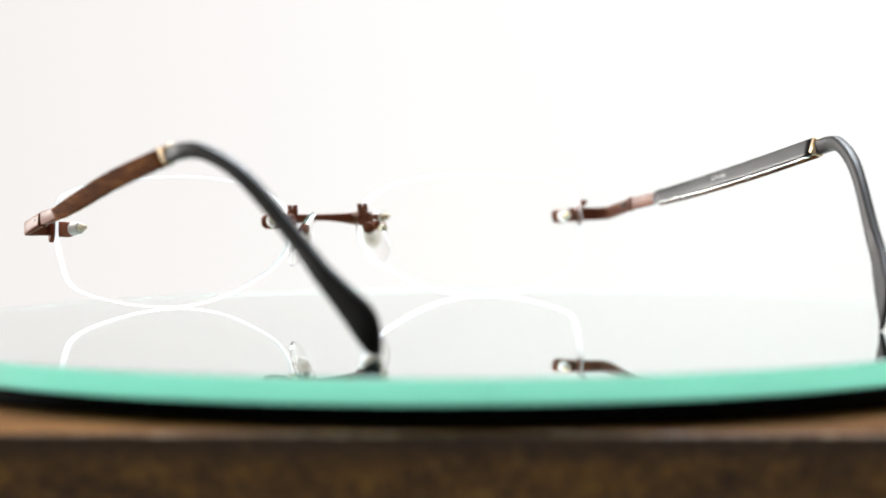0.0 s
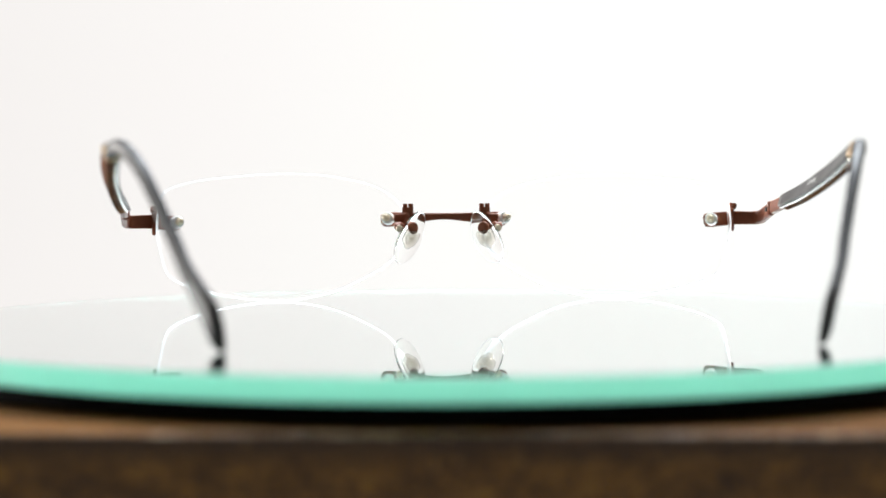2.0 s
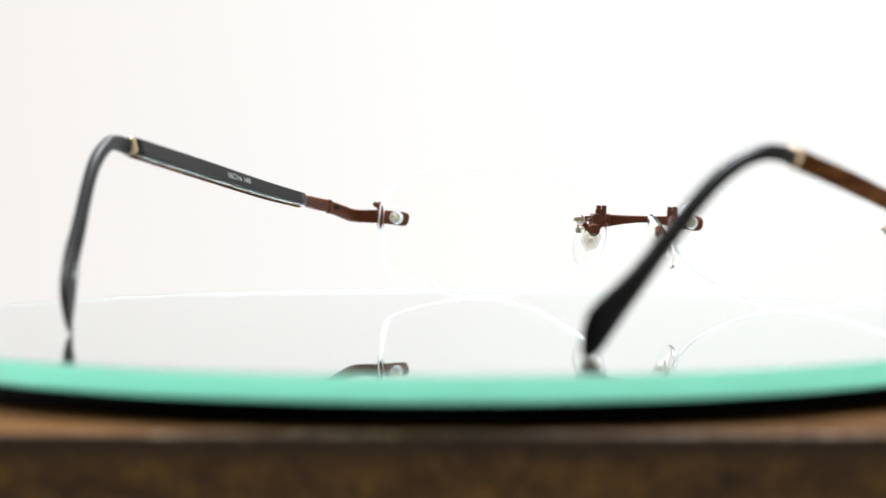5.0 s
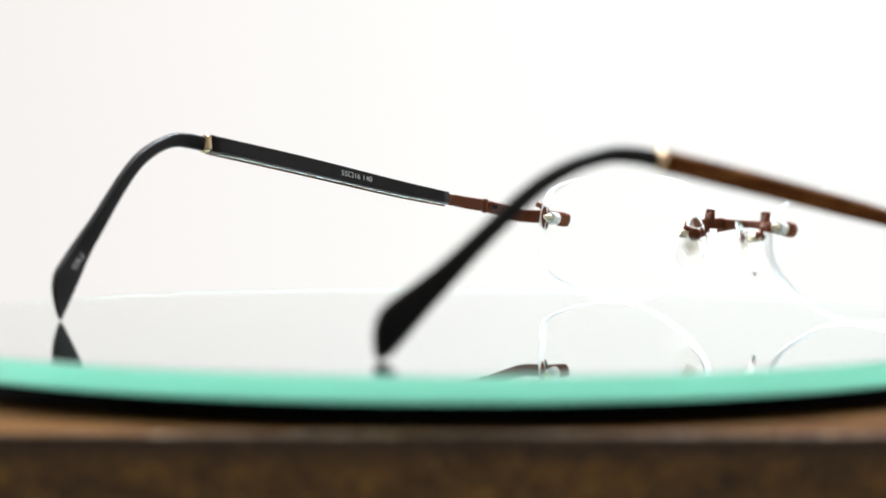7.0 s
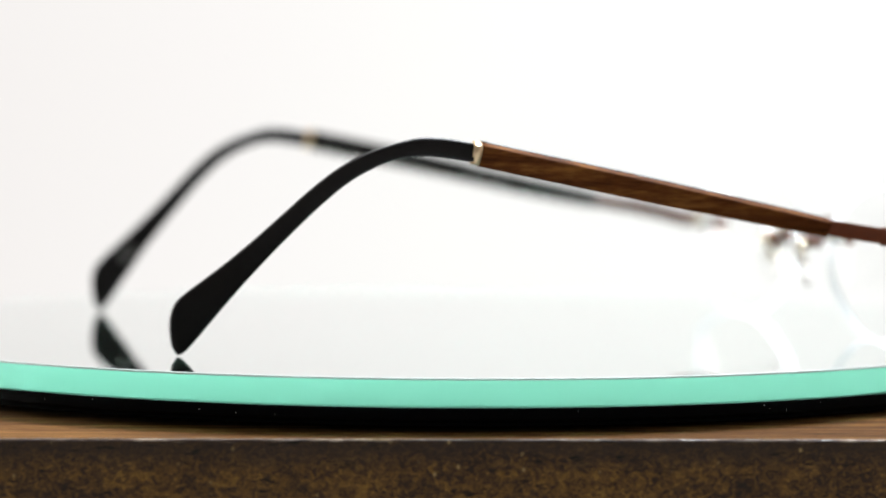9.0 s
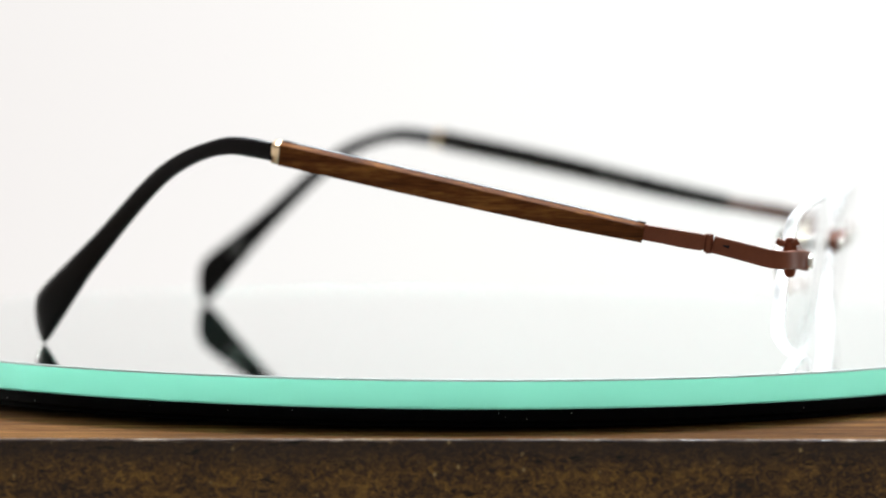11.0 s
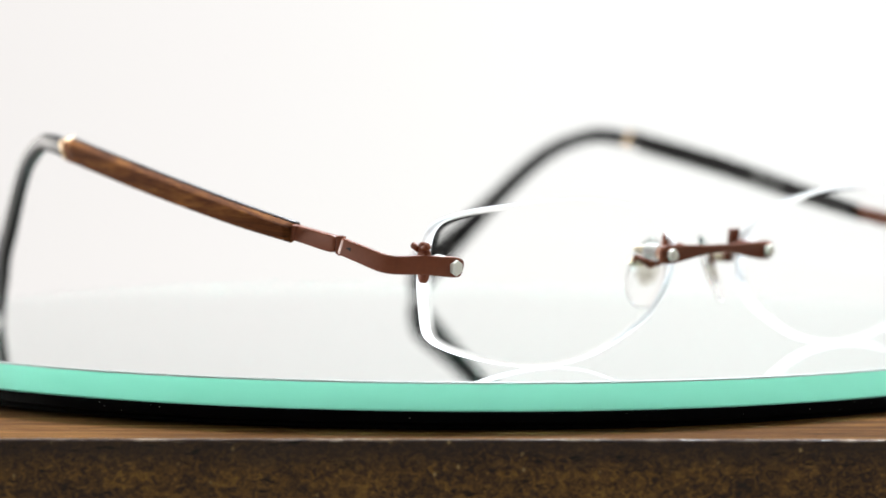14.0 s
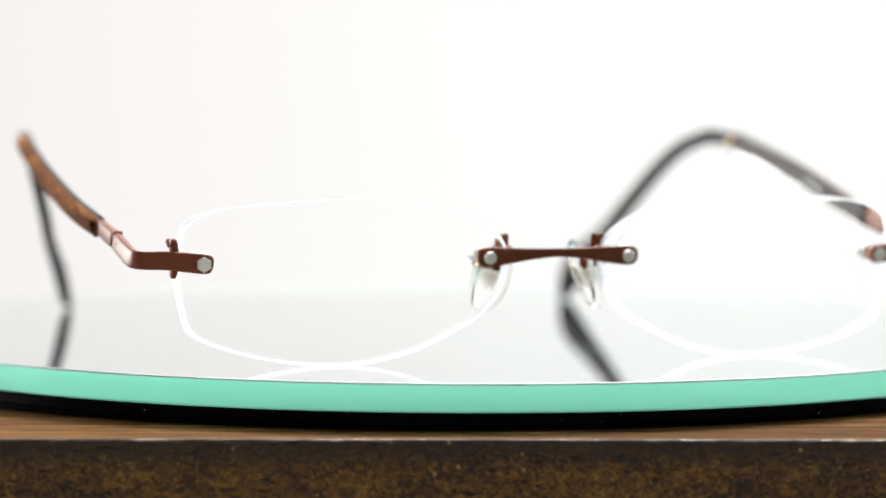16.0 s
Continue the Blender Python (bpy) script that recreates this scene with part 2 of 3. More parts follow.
def blade(stations, steps=5, power=3.4, ring=24):
    """A flat curved piece between an upper and a lower edge: rows of upper xyz, lower xyz and thickness along x."""
    bm = bmesh.new()
    rings = []
    for q in spline(stations, steps):
        up, lo = Vector(q[:3]), Vector(q[3:6])
        c, h = (up + lo) / 2, (up - lo) / 2
        loop = []
        for k in range(ring):
            an = 2 * math.pi * k / ring
            ca, sa = math.cos(an), math.sin(an)
            loop.append(bm.verts.new(c + Vector((math.copysign(abs(ca) ** (2 / power), ca) * q[6] / 2, 0, 0)) + h * math.copysign(abs(sa) ** (2 / power), sa)))
        rings.append(loop)
    for r0, r1 in zip(rings, rings[1:]):
        for k in range(ring):
            bm.faces.new((r0[k], r0[(k + 1) % ring], r1[(k + 1) % ring], r1[k]))
    bm.faces.new(rings[0][::-1])
    bm.faces.new(rings[-1])
    return bm


def turned(profile, seg=160, centre=(0, 0)):
    """A closed solid of revolution round z from a profile of (r, z)."""
    bm = bmesh.new()
    rings = []
    for r, z in profile:
        rings.append([bm.verts.new((centre[0] + r * math.cos(2 * math.pi * k / seg), centre[1] + r * math.sin(2 * math.pi * k / seg), z)) for k in range(seg)])
    for r0, r1 in zip(rings, rings[1:]):
        for k in range(seg):
            bm.faces.new((r0[k], r0[(k + 1) % seg], r1[(k + 1) % seg], r1[k]))
    bm.faces.new(rings[0])
    bm.faces.new(rings[-1][::-1])
    return bm


def lettering(text, size, where, right, up, parent, mat, name="lettering"):
    """Flat printed characters on a surface, in millimetres."""
    curve = bpy.data.curves.new(name, 'FONT')
    curve.body, curve.size, curve.extrude = text, size, 0.012
    curve.align_x, curve.align_y = 'CENTER', 'CENTER'
    tmp = new(name, curve)
    bpy.context.view_layer.update()
    me = bpy.data.meshes.new_from_object(tmp.evaluated_get(bpy.context.evaluated_depsgraph_get()))
    bpy.data.objects.remove(tmp)
    r, u = Vector(right).normalized(), Vector(up).normalized()
    n = r.cross(u)
    m = Matrix((r, u, n)).transposed().to_4x4()
    m.translation = where
    me.transform(Matrix.Diagonal((MM, MM, MM, 1)) @ m)
    me.materials.clear()
    me.materials.append(mat)
    ob = new(name, me)
    ob.parent = parent
    return tagged(ob, "small pale printed characters")


# ---- setting ----
def structure(name, bm, mat, label):
    return tagged(link(name, bm, mat, None, smooth=False), label, name.split("_")[0], kind="structure")


FLOOR_Z, TOP_Z = -0.80, 1.90
structure("floor", box((-2.5, -2.5, FLOOR_Z - 0.1), (2.5, 2.6, FLOOR_Z)), FLOORM, "brown wooden floor boards under the white table")


def around(lo, hi, hole_lo, hole_hi, flat):
    """A slab with one rectangular opening through it; flat is the axis of its thickness."""
    a, b = [k for k in range(3) if k != flat]
    bm = bmesh.new()
    for (a0, a1, b0, b1) in ((lo[a], hole_lo[0], lo[b], hi[b]), (hole_hi[0], hi[a], lo[b], hi[b]), (hole_lo[0], hole_hi[0], lo[b], hole_lo[1]), (hole_lo[0], hole_hi[0], hole_hi[1], hi[b])):
        l, h = list(lo), list(hi)
        l[a], h[a], l[b], h[b] = a0, a1, b0, b1
        piece = bmesh.ops.create_cube(bm, size=1)["verts"]
        for v in piece:
            v.co = Vector([l[i] + (v.co[i] + 0.5) * (h[i] - l[i]) for i in range(3)])
    return bm


def build_window(name, centre, wide, high, flat, label):
    """A frame and one glass pane set into an opening."""
    thing = tagged(new(name), label, "window", kind="structure")
    thing.location = centre
    a, b = [k for k in range(3) if k != flat]
    t = 40
    for da, db, wa, wb in ((-1, 0, t, high), (1, 0, t, high), (0, -1, wide - 2 * t, t), (0, 1, wide - 2 * t, t)):
        c = [0, 0, 0]
        c[a], c[b] = da * (wide - t) / 2, db * (high - t) / 2
        half = [15, 15, 15]
        half[a], half[b] = wa / 2, wb / 2
        part("window_frame", box([c[i] - half[i] for i in range(3)], [c[i] + half[i] for i in range(3)], 2), TABLE, thing, smooth=False)
    half = [2, 2, 2]
    half[a], half[b] = wide / 2 - t, high / 2 - t
    pane = part("pane", box([-h for h in half], half), PANE, thing, smooth=False)
    pane.visible_shadow = False


structure("ceiling", around((-2.5, -2.5, TOP_Z + 0.004), (2.5, 2.6, TOP_Z + 0.1), (-0.34, 0.66), (0.94, 1.94), 2), WALLS, "plain grey painted ceiling")
structure("wall_south", box((-2.5, -2.6, FLOOR_Z), (2.5, -2.5, TOP_Z)), WALLS, "plain grey painted wall")
structure("wall_west", around((-2.6, -2.6, FLOOR_Z), (-2.5, 2.6, TOP_Z), (0.99, -0.09), (2.51, 0.93), 0), WALLS, "plain grey painted wall")
structure("wall_east", box((2.5, -2.6, FLOOR_Z), (2.6, 2.6, TOP_Z)), WALLS, "plain grey painted wall")
structure("backdrop", box((-2.5, 2.6, FLOOR_Z), (2.5, 2.62, TOP_Z)), GLOW, "white background behind the turntable, glowing by itself")

build_window("window_1", (-2.575, 1.75, 0.42), 1516, 1016, 0, "wide white-framed window letting in daylight")
build_window("window_2", (0.3, 1.3, TOP_Z + 0.075), 1276, 1276, 2, "square white-framed rooflight in the ceiling")

# ---- table and wooden box ----
BOX_TOP = -8.4


def build_table():
    thing = tagged(new("table"), "white laminate table carrying the wooden box", "table")
    thing.location = (0, 0.2, FLOOR_Z)
    top = (BOX_TOP - 62) * MM - FLOOR_Z
    part("tabletop", box((-500, -420, top * 1000 - 25), (500, 380, top * 1000), 3), TABLE, thing, smooth=False)
    for x in (-460, 420):
        for y in (-380, 300):
            part("leg", box((x, y, 0), (x + 40, y + 40, top * 1000 - 25), 2), TABLE, thing, smooth=False)


def build_box():
    """A dark stained box; its near upper edge is chipped and worn pale."""
    thing = tagged(new("wooden_box"), "dark stained wooden box with golden grain and worn edges", "box")
    thing.location = (0, 0, (BOX_TOP - 62) * MM)
    x0, x1, y0, y1, h = -160, 160, -116, 96, 62
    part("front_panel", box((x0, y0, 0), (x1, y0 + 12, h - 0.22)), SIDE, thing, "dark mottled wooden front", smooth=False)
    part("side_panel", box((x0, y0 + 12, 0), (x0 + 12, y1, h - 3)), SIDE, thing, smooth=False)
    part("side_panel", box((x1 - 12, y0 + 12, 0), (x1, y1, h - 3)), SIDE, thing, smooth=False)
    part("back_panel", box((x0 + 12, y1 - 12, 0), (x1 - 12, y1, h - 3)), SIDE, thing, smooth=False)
    part("top_panel", box((x0, y0 + 0.22, h - 3), (x1, y1, h)), BOXTOP, thing, "brown wooden top with fine grain", smooth=False)
    # worn arris between front and top, uneven along its length
    bm = bmesh.new()
    rows = []
    n = 420
    for i in range(n + 1):
        x = x0 + (x1 - x0) * i / n
        d = 0.10 * noise.noise((x * 0.12, 0, 0)) + 0.10 * noise.noise((x * 0.7, 5, 0)) + 0.08 * noise.noise((x * 2.3, 9, 0))
        chip = max(0.0, noise.noise((x * 0.25, 20, 0)) - 0.35) * 0.9
        rows.append([bm.verts.new(p) for p in (
            (x, y0 - 0.01, h - 0.26 - max(0, d) - chip), (x, y0 + 0.04 + max(0, d) * 0.4, h - 0.13 - 0.4 * max(0, d) - 0.4 * chip),
            (x, y0 + 0.12 + max(0, -d) * 0.4, h - 0.03), (x, y0 + 0.36 + 0.5 * abs(d) + chip, h + 0.012), (x, y0 + 0.36 + chip, h - 1.2), (x, y0 + 0.2, h - 1.6))])
    for a, b in zip(rows, rows[1:]):
        for k in range(6):
            bm.faces.new((a[k], a[(k + 1) % 6], b[(k + 1) % 6], b[k]))
    bm.faces.new(rows[0])
    bm.faces.new(rows[-1][::-1])
    part("worn_edge", bm, EDGE, thing, "pale chipped wooden edge")


build_table()
build_box()

# ---- turntable ----
DISC = (-0.85, -2.36)


def build_turntable():
    thing = tagged(new("turntable"), "round turntable with green-edged glass plate on black platter", "turntable")
    r, t = 111.0, 4.7
    prof = [(r - 0.35, 0), (r - 0.10, -0.12), (r, -0.36), (r, -t + 0.30), (r - 0.25, -t)]
    bm = turned(prof, 256, DISC)
    for f in bm.faces:
        if len(f.verts) == 4 and max(v.co.z for v in f.verts) < -0.3:
            f.material_index = 1
        elif len(f.verts) == 4:
            f.material_index = 2
    part("glass_plate", bm, (GLASS, GLASS_EDGE, BEVEL), thing, "thick clear glass disc with bright green edge", smooth=False)
    p = r - 1.2
    prof = [(p - 0.5, -t - 0.05), (p, -t - 0.3), (p, -t - 1.9), (p - 0.5, -t - 2.2), (p - 1.6, -t - 2.3), (p - 1.6, -t - 3.0), (p - 2.0, -t - 3.2)]
    bm = turned(prof, 256, DISC)
    # grey top added under the glass to lift its dark reflections
    bm.faces.ensure_lookup_table()
    for f in bm.faces:
        f.material_index = int(len(f.verts) > 4 and min(v.co.z for v in f.verts) > -t - 1)
    platter = part("platter", bm, (PLATTER, VEIL_GREY), thing, "black matt platter with an added grey layer veiling the glass", smooth=False)
    part("hub", turned([(30, -t - 3.2), (30, -t - 3.55), (29, BOX_TOP)], 48, DISC), PLATTER, thing, smooth=False)
    rng = random.Random(4)
    bm = bmesh.new()
    for k in range(46):
        a, z = rng.uniform(0, 2 * math.pi), -t - rng.uniform(0.5, 1.8)
        one = bmesh.ops.create_icosphere(bm, subdivisions=1, radius=rng.uniform(0.03, 0.09))
        bmesh.ops.translate(bm, vec=(DISC[0] + p * math.cos(a), DISC[1] + p * math.sin(a), z), verts=one["verts"])
    tagged(part("dust", bm, DUST, platter, "tiny pale dust specks"), kind="stuff")
    return thing


# ---- eyeglasses: x to the wearer's right, y forwards, z up; lens bottoms at z = 0 ----
LENS_OUTLINE = [(65.2, 15.5), (65.0, 20), (64.1, 23.8), (61.6, 25.7), (55.5, 27.2), (46.6, 28.1), (37.7, 28.6), (27.5, 28.2), (17.3, 26.2), (11.6, 23.2),
                (8.9, 20), (8.5, 16.5), (9.5, 12.5), (12.8, 8.3), (17.3, 5.5), (23.7, 2.5), (30, 0.8), (37.7, 0), (46.6, 0.7), (54.2, 2.3), (59.4, 4.0), (62.2, 5.6), (63.4, 7.4), (64.4, 11.0)]


def lens_y(x, z):
    """The lens's middle surface: a shallow dome, turned outwards and tilted."""
    u, v = abs(x) - 37.0, z - 14.5
    return 75.1 - (u * u + v * v) / 230.0 - 0.045 * u + 0.10 * v


def glass_y(x, z):
    """The clear lens itself: flatter than its fittings, and leaning a little more."""
    u, v = abs(x) - 37.0, z - 14.5
    return 73.2 - (u * u + v * v) / 330.0 - 0.045 * u + 0.14 * v


def build_lens(side, thing):
    # the right lens is cut a little lower along its top
    squat = 0.94 if side > 0 else 1.0
    outline = [(x, z if z < 18 else 18 + (z - 18) * squat) for x, z in LENS_OUTLINE]
    line = spline(outline + outline[:3], 6)[6:6 * (len(outline) + 1)]
    cx, cz = 37.0, 14.5
    bm = bmesh.new()
    thick = 2.0
    layers = {}
    for face in (-1, 1):
        rings = []
        for s in (0.12, 0.3, 0.5, 0.7, 0.85, 0.94, 0.982):
            rings.append([(cx + (q[0] - cx) * s, cz + (q[1] - cz) * s) for q in line])
        layers[face] = [[bm.verts.new((side * x, glass_y(x, z) + face * thick / 2, z)) for x, z in r] for r in rings]
    n = len(line)
    rim_f = [bm.verts.new((side * q[0], glass_y(q[0], q[1]) + thick / 2 - 0.25, q[1])) for q in line]
    rim_b = [bm.verts.new((side * q[0], glass_y(q[0], q[1]) - thick / 2 + 0.25, q[1])) for q in line]
    front, back = layers[1] + [rim_f], layers[-1] + [rim_b]
    for stack in (front, back):
        for r0, r1 in zip(stack, stack[1:]):
            for k in range(n):
                bm.faces.new((r0[k], r0[(k + 1) % n], r1[(k + 1) % n], r1[k]))
        bm.faces.new(stack[0])
    for stack in (front, back):
        for k in range(n):
            for v in (stack[-1][k],):
                for f in v.link_faces:
                    f.material_index = 1
    for k in range(n):
        bm.faces.new((rim_f[k], rim_f[(k + 1) % n], rim_b[(k + 1) % n], rim_b[k])).material_index = 1
    ob = part("lens", bm, (LENS, GROUND), thing, "clear rimless demo lens with polished edge")
    ob.visible_shadow = False
    return ob


def fixing(side, x, z, parent, sides=6, r=1.35):
    """A screw through the lens: steel head in front, clear nut and pale stud behind, square to the leaning lens."""
    y = lens_y(x, z)
    lean = side * 0.30 * (37.0 - x) / 25.0
    part("screw_head", rod((side * x, y + 2.0, z), (side * x, y + 2.7, z), r, r * 0.9, sides, 0.14), NICKEL, parent, "pale steel screw head", smooth=sides > 6)
    nut = part("nut", rod((side * x + lean, y - 1.0, z + 0.3), (side * x + 3.6 * lean, y - 3.6, z + 0.7), 1.5, 1.3, 24, 0.25), TUBE, parent, "clear plastic nut")
    part("stud", rod((side * x + 0.9 * lean, y - 0.9, z + 0.3), (side * x + 4.6 * lean, y - 4.6, z + 0.8), 0.95, 0.8, 14, 0.15), STUD, parent, "pale brass screw stud")
    part("stud_end", rod((side * x + 4.5 * lean, y - 4.5, z + 0.8), (side * x + 5.5 * lean, y - 5.5, z + 0.95), 0.62, 0.5, 14, 0.12), STUD, parent)
    return nut


def build_front(thing):
    # bridge: flat waisted bar between the lenses, ends rounded round the screws
    zb, yb = 18.0, 75.0
    pts = [(-14.4, yb, zb - 0.1, 1.0, 1.6), (-13.8, yb, zb - 0.05, 1.05, 2.9), (-12.4, yb, zb, 1.1, 3.3), (-9.5, yb + 0.1, zb + 0.15, 1.1, 2.9), (-5, yb + 0.3, zb + 0.45, 1.1, 2.0),
           (0, yb + 0.4, zb + 0.65, 1.1, 1.5)]
    pts = pts + [(-x, y, z, a, b) for x, y, z, a, b in pts[-2::-1]]
    bridge = part("bridge", sweep(pts, (0, 1, 0), 5, 4, 20), BROWN, thing, "brown metal bridge bar, waisted in the middle")
    for s in (-1, 1):
        fixing(s, 12.5, 17.9, bridge, 24, 1.1)
        ye = lens_y(9.2, 19)
        # foot of the bridge behind the lens, with a notched top
        part("bracket", sweep([(s * 8.4, yb - 0.4, 18.4, 2.6, 1.0), (s * 8.2, ye, 18.6, 2.4, 1.0), (s * 9.0, ye - 3.0, 18.6, 2.0, 1.0), (s * 11.8, ye - 3.4, 18.4, 2.0, 0.9)],
                              (0, 0, 1), 5, 4, 12), BROWN, bridge)
        for dx in (-0.55, 0.75):
            part("clip", rod((s * 8.7 + dx, ye - 2.2, 19.4), (s * 8.7 + dx, ye - 2.0, 21.7), 0.62, 0.56, 14, 0.15), BROWN, bridge, "small brown post of the lens clip")
        part("clip_plate", box((s * 8.8 - 1.1, ye - 2.7, 18.2), (s * 8.8 + 1.2, ye - 1.6, 20.9), 0.2), BROWN, bridge)
        build_nose_pad(s, thing, ye)


def shield(half, top, low, x0, x1):
    """A small plate, straight above and pointed below, between two depths."""
    bm = bmesh.new()
    mid = top - 0.55 * (top - low)
    shape = spline([(-half, top), (0, top + 0.15), (half, top), (half, mid), (half * 0.62, low + 0.22 * (top - low)), (0, low), (-half * 0.62, low + 0.22 * (top - low)), (-half, mid), (-half, top)], 4)[:-1]
    f, b = [bm.verts.new((x1, y, z)) for y, z in shape], [bm.verts.new((x0, y, z)) for y, z in shape]
    bm.faces.new(f)
    bm.faces.new(b[::-1])
    for k in range(len(f)):
        bm.faces.new((f[k], f[(k + 1) % len(f)], b[(k + 1) % len(b)], b[k]))
    return bm


def build_nose_pad(s, thing, ye):
    # clear drop-shaped pad, leaning outwards towards its lower end
    m = Matrix.Translation((s * 8.6, 66.0, 14.3)) @ pose(0, 0, 0, 0, s * -20, 0) @ pose(0, 0, 0, 0, 0, s * 56) @ pose(0, 0, 0, 0, s * -6, 0)

    def local(name, bm, mat, label="", smooth=False):
        bmesh.ops.transform(bm, matrix=m, verts=bm.verts)
        return part(name, bm, mat, pad or thing, label, smooth)

    pad = None
    bm = bmesh.new()
    bmesh.ops.create_uvsphere(bm, u_segments=32, v_segments=20, radius=1)
    for v in bm.verts:
        h = v.co.z
        v.co = Vector((v.co.x * 0.95, v.co.y * (3.3 - 0.4 * h), h * 6.4))
    pad = local("nose_pad", bm, PAD, "clear silicone nose pad", True)
    # pale shield cast into the pad, with a raised rim and a raised middle
    local("insert", shield(1.95, 1.5, -2.7, -0.2, 0.2), INSERT, "small pale shield-shaped plate")
    local("insert_rim", shield(1.35, 0.9, -1.9, *sorted((s * -0.2, s * -0.36))), INSERT)
    local("insert_boss", shield(0.55, 0.3, -1.0, *sorted((s * -0.36, s * -0.5))), INSERT)
    # brown holder on the side of the lens, with its screw and the arm that drops from the bridge
    part("pad_box", rod(m @ Vector((s * 0.45, 0.1, 2.2)), m @ Vector((s * 1.2, 0.0, 2.0)), 1.4, 1.3, 22, 0.25), BROWN, pad, "round brown pad holder")
    hub = m @ Vector((s * 1.6, -2.0, 0.9))
    part("pad_screw", rod(hub + Vector((s * 0.5, -1.3, 0.2)), hub + Vector((s * 0.5, 1.2, 0.2)), 0.80, 0.80, 14, 0.12), STUD, pad, "pale brass pad screw")
    part("pad_arm", sweep([(s * 8.8, ye - 2.4, 19.6, 1.9, 0.8), (s * 9.0, ye - 3.2, 18.0, 2.0, 0.8), (s * 9.8, ye - 4.2, 16.4, 1.9, 0.8), (hub.x + s * 0.8, hub.y + 0.9, hub.z + 1.0, 1.7, 0.9),
                           (hub.x + s * 0.6, hub.y, hub.z + 0.1, 1.7, 1.0)], (s * 0.8, -0.6, 0), 6, 5, 14), BROWN, pad, "brown bent pad arm")


def build_temple(s, thing, band_x, tip_x, rise, longer, reach):
    ze, ye = 18.2, lens_y(65, 19)
    # end piece: bar over the lens front, round the corner towards the hinge
    end = part("end_piece", sweep([(s * 59.6, ye + 2.75, 17.35, 0.9, 1.6), (s * 60.0, ye + 2.7, 17.4, 1.0, 2.8), (s * 61.3, ye + 2.55, 17.5, 1.1, 3.3), (s * 64.5, ye + 1.9, 17.8, 1.1, 3.2),
                                   (s * 67.0, ye + 1.0, 18.0, 1.1, 3.1), (s * 70.0, ye + 0.2, 18.0, 1.1, 3.0), (s * 71.4, ye - 0.9, 18.1, 1.2, 3.0), (s * 71.9, ye - 3.0, 18.4, 1.3, 3.0),
                                   (s * 72.1, ye - 7.5, 19.5, 1.4, 2.9), (s * 72.2, ye - 11.8, 20.5, 1.4, 2.8)], (s * 0.8, 0.6, 0), 6, 5, 20), BROWN, thing, "brown metal end piece")
    fixing(s, 61.2, 17.4, end)
    part("clip", sweep([(s * 65.7, ye + 0.2, 21.5, 0.6, 0.9), (s * 65.6, ye + 0.2, 20.9, 1.1, 1.8), (s * 65.4, ye + 0.2, 18.3, 1.3, 2.6), (s * 65.6, ye + 0.2, 15.7, 1.1, 1.8), (s * 65.7, ye + 0.2, 15.0, 0.6, 0.9)],
                       (1, 0, 0), 5, 4, 14), BROWN, end, "brown clip on the lens edge")
    for dy in (-2.0, 1.6):
        part("peg", rod((s * 65.9, ye + dy * 0.3, 20.4), (s * 65.8, ye + dy, 21.0), 0.55, 0.6, 12, 0.12), BROWN, end)
    # hinge with its pin, then the front rod of the temple
    yh, zh = ye - 12.8, 20.7
    arm = part("temple", sweep([(s * 72.2, yh - 0.4, zh + 0.06, 1.5, 2.3), (s * 72.2, yh - 1.2, zh + 0.18, 1.6, 2.8), (s * 72.25, 54.2, 21.25, 1.6, 2.8), (s * 72.3, 51.0, 21.8, 1.6, 2.7), (s * 72.4, 46.0, 22.55, 1.6, 2.5)],
                               (1, 0, 0), 4, 6, 16), BROWN, thing, "temple with walnut outside, black inside and black curved tip")
    part("hinge", rod((s * 71.9, yh + 0.2, zh - 1.45), (s * 71.9, yh + 0.2, zh + 1.45), 0.85, 0.85, 16, 0.12), BROWN, arm, "small brown hinge barrel")
    part("hinge_screw", rod((s * 71.9, yh + 0.2, zh - 1.7), (s * 71.9, yh + 0.2, zh + 1.55), 0.5, 0.5, 12, 0.1), BROWN, arm)
    # uncut slots: black blocks put the shade inside them onto the surface
    part("hinge_recess_shade", box((min(s * 71.4, s * 71.2), yh + 2.0, zh - 0.9), (max(s * 71.4, s * 71.2), yh + 3.6, zh + 0.1)), BLACK, arm, "black block for the shade of a slot by the hinge", smooth=False)
    part("slot", box((min(s * 72.7, s * 72.86), yh + 2.6, zh - 1.15), (max(s * 72.7, s * 72.86), yh + 3.7, zh - 0.25), 0.05), BLACK, arm, "small black block for the shade of a slot by the hinge", smooth=False)
    # long flat arm in three layers: walnut, steel core, black lacquer
    b = s * band_x
    line = [(s * 72.5, 47.6, 22.3), (s * 73.9, 33.0, 25.2), (s * (0.45 * 74.8 + 0.55 * band_x + 0.3), 10.0, 29.9 + 0.6 * rise), (b, -13.6 - reach, 34.7 + rise)]
    hts = (2.75, 3.3, 3.7, 3.75)
    roll = (s * 0.933, 0, -0.36)
    shift = lambda d, t, k, drop=0.0: [(x + roll[0] * d, y, z + roll[2] * d - drop, t, h * k) for (x, y, z), h in zip(line, hts)]
    part("veneer", sweep(shift(0.42, 2.0, 1.0), roll, 8, 9, 24), VENEER, arm, "dark walnut strip with fine grain")
    part("core", sweep(shift(-0.52, 0.45, 0.97, 0.28), roll, 8, 9, 16), SILVER, arm, "thin steel core")
    part("inner_panel", sweep(shift(-0.96, 0.66, 0.98), roll, 8, 9, 24), PANEL, arm, "matt black inner face")
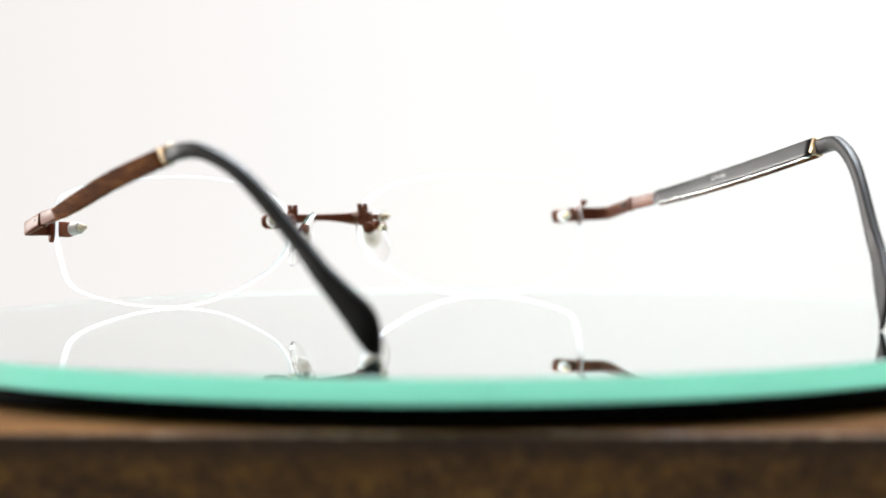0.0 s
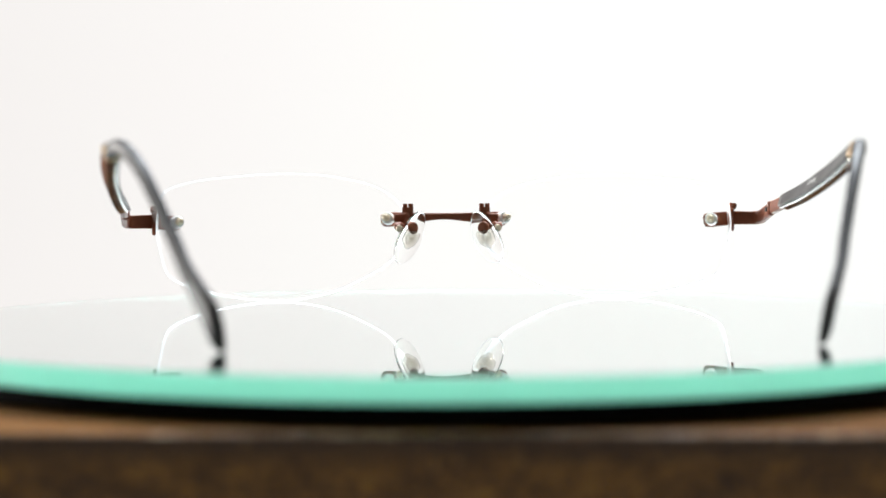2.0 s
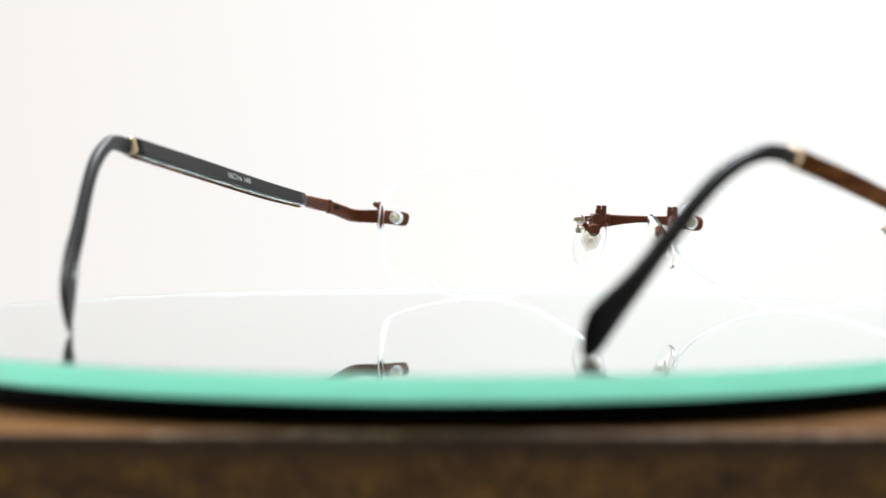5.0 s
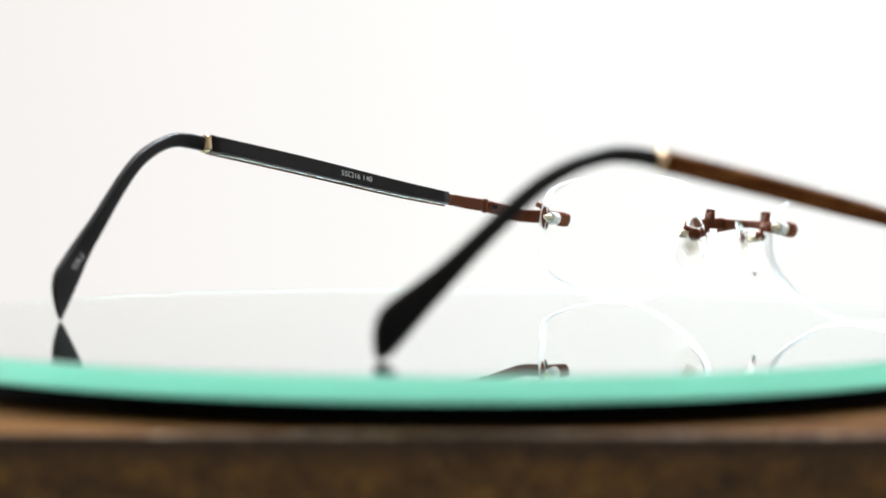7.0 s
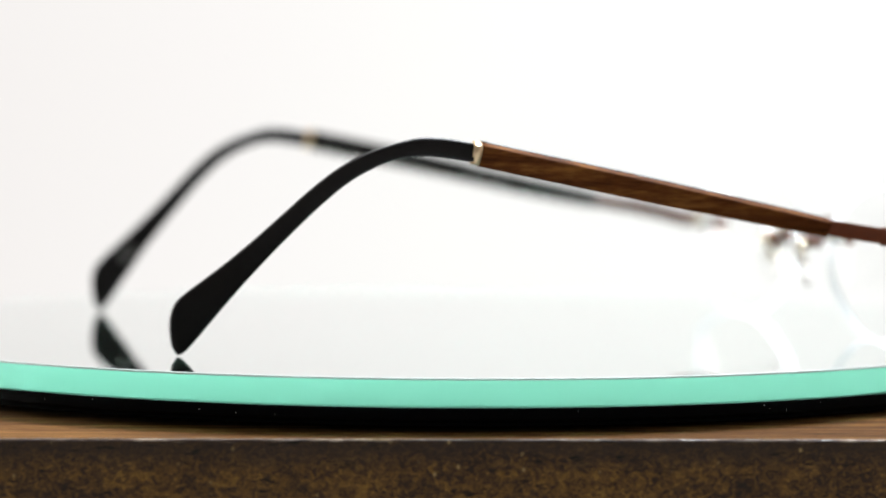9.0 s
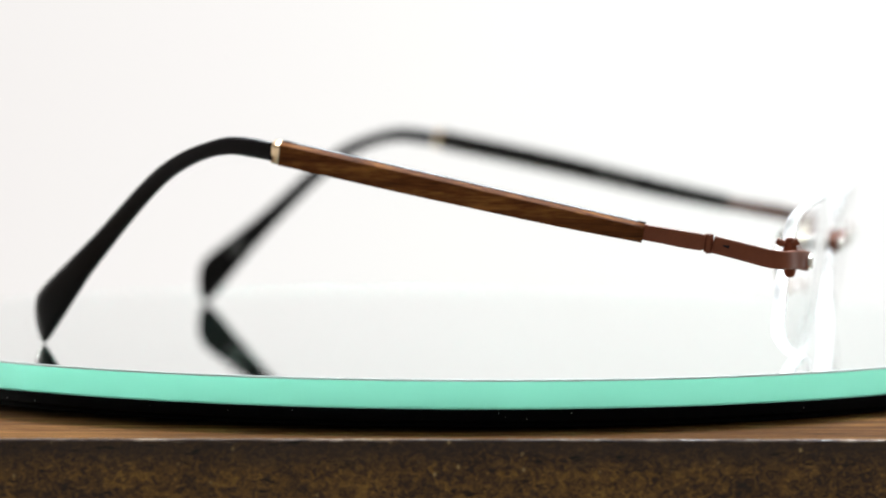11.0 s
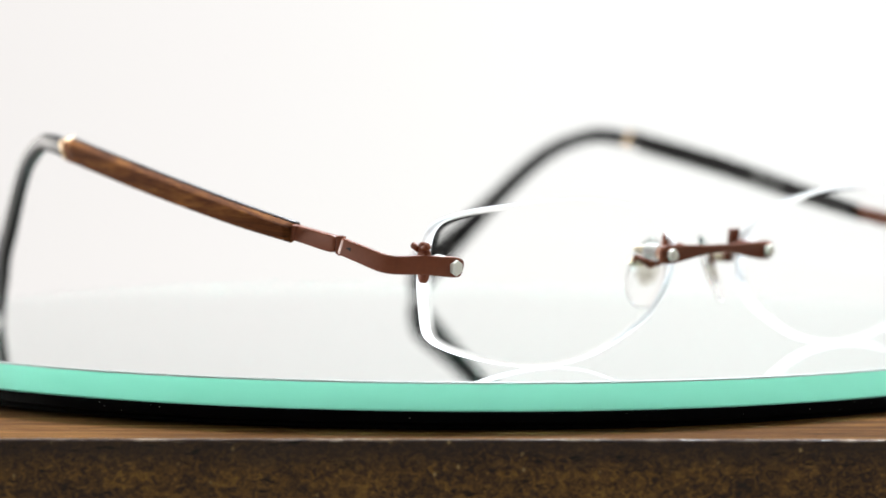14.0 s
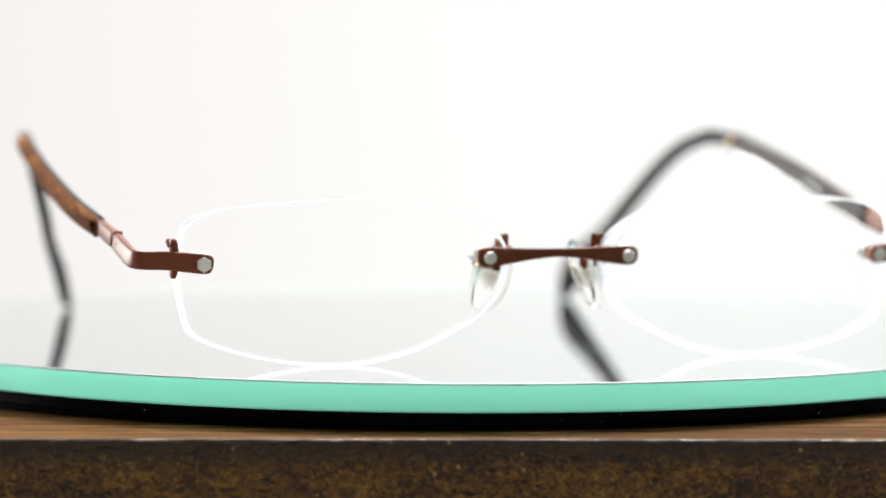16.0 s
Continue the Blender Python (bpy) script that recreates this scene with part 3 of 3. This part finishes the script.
    part("end_cap", sweep([(s * 72.45, 48.3, 22.25, 1.9, 2.5), (s * 72.5, 47.5, 22.42, 2.0, 2.6)], (1, 0, 0), 2, 6, 16), BROWN, arm)
    part("band", sweep([(b, -13.5 - reach, 34.68 + rise, 3.0, 3.6), (b, -14.9 - reach, 34.9 + rise, 2.7, 3.5)], roll, 2, 7, 20), GOLD, arm, "pale gold band")
    # curved tip, widening to a flat paddle
    d = s * (band_x - tip_x)
    edge = [(0, -14.7, 36.4, -14.8, 33.2, 2.3), (0.03, -19.0, 37.1, -19.2, 33.9, 2.4), (0.085, -23.3, 37.2, -22.6, 34.2, 2.5), (0.15, -27.4, 36.2, -26.2, 33.7, 2.5), (0.225, -31.8, 34.6, -30.3, 32.2, 2.5),
            (0.305, -36.2, 32.1, -34.5, 29.7, 2.4), (0.395, -40.6, 28.5, -38.6, 26.1, 2.3), (0.49, -45.0, 24.3, -42.7, 21.9, 2.3), (0.585, -49.4, 20.1, -46.7, 17.5, 2.3), (0.67, -53.8, 16.2, -50.6, 13.0, 2.2),
            (0.76, -57.3, 13.3, -53.6, 9.2, 2.2), (0.835, -60.0, 11.1, -56.2, 5.8, 2.2), (0.895, -61.9, 9.2, -58.4, 2.9, 2.1), (0.935, -62.7, 7.2, -59.8, 1.2, 1.9), (0.97, -62.8, 4.5, -60.7, 0.35, 1.6), (1.0, -62.3, 1.6, -61.3, 0.1, 1.0)]
    tip = [(b - w * d - s * 0.25 * (zu - zl) / 6, yu - longer * w - reach * (1 - w), zu + rise * (1 - w), b - w * d + s * 0.25 * (zu - zl) / 6, yl - longer * w - reach * (1 - w), zl + rise * (1 - w), t) for w, yu, zu, yl, zl, t in edge]
    tip_ob = part("temple_tip", blade(tip), BLACK, arm, "black acetate temple tip, paddle-shaped at its end")
    # print on the inner face
    back = Vector(line[2]) - Vector(line[1])
    fwd = -back.normalized()
    face = -Vector(roll).normalized()
    right = fwd if s < 0 else -fwd
    right = (right - face * right.dot(face)).normalized()
    up = face.cross(right)
    at = Vector(line[1]).lerp(Vector(line[2]), 0.43)
    at = at + face * 1.30
    if s < 0:
        top, low = Vector(tip[10][:3]), Vector(tip[10][3:6])
        along = (Vector(tip[9][:3]) - Vector(tip[11][:3])).normalized()
        side = Vector((1, 0, 0))
        side = (side - along * side.dot(along)).normalized()
        lettering("COL.3", 1.7, (top + low) / 2 + side * (tip[10][6] / 2 + 0.06), along, side.cross(along), arm, INK)
        lettering("55\u25a116 140", 1.75, at, right, up, arm, INK)
    else:
        lettering("CH-046", 1.6, at, right, up, arm, INK)


def build_glasses():
    thing = tagged(new("eyeglasses"), "rimless eyeglasses with brown metal fittings and walnut temples", "eyeglasses")
    for s in (-1, 1):
        build_lens(s, thing)
    build_front(thing)
    build_temple(-1, thing, 74.9, 55.2, 0.5, 1.2, 1.6)
    build_temple(1, thing, 73.0, 54.3, 0.0, 0.0, 0.0)
    return thing


turntable = build_turntable()
eyeglasses = build_glasses()


def motions():
    """The plate turns clockwise seen from above, a little out of true; the glasses ride on it."""
    # a short hurry of the drive just before 12 s, made good by 12.5 s
    ahead = {11.9: 0.12, 12.0: 0.21, 12.1: 0.20, 12.2: 0.15, 12.3: 0.10, 12.4: 0.045}
    times = sorted([0, 0.1, 0.2, 0.3, 0.5, 11.7, 11.8, 12.6] + [0.5 * k for k in range(2, 33) if k != 24] + list(ahead))
    plate, worn_by = [], []
    for t in times:
        turn = 11.940 * (t + ahead.get(t, 0.0) - 2.542) - 0.05 + 2.1 * math.exp(-(t / 0.25) ** 2)
        m = pose(-0.00016, 0.00143, 0, 0, 0, -turn) @ pose(0, 0, 0, -0.379, -0.145, 0)
        plate.append((t, m))
        worn_by.append((t, m @ pose(0.0071, 0, 0.00002)))
    walk(focus_point, FOCUS)
    walk(turntable, plate)
    walk(eyeglasses, worn_by)


motions()
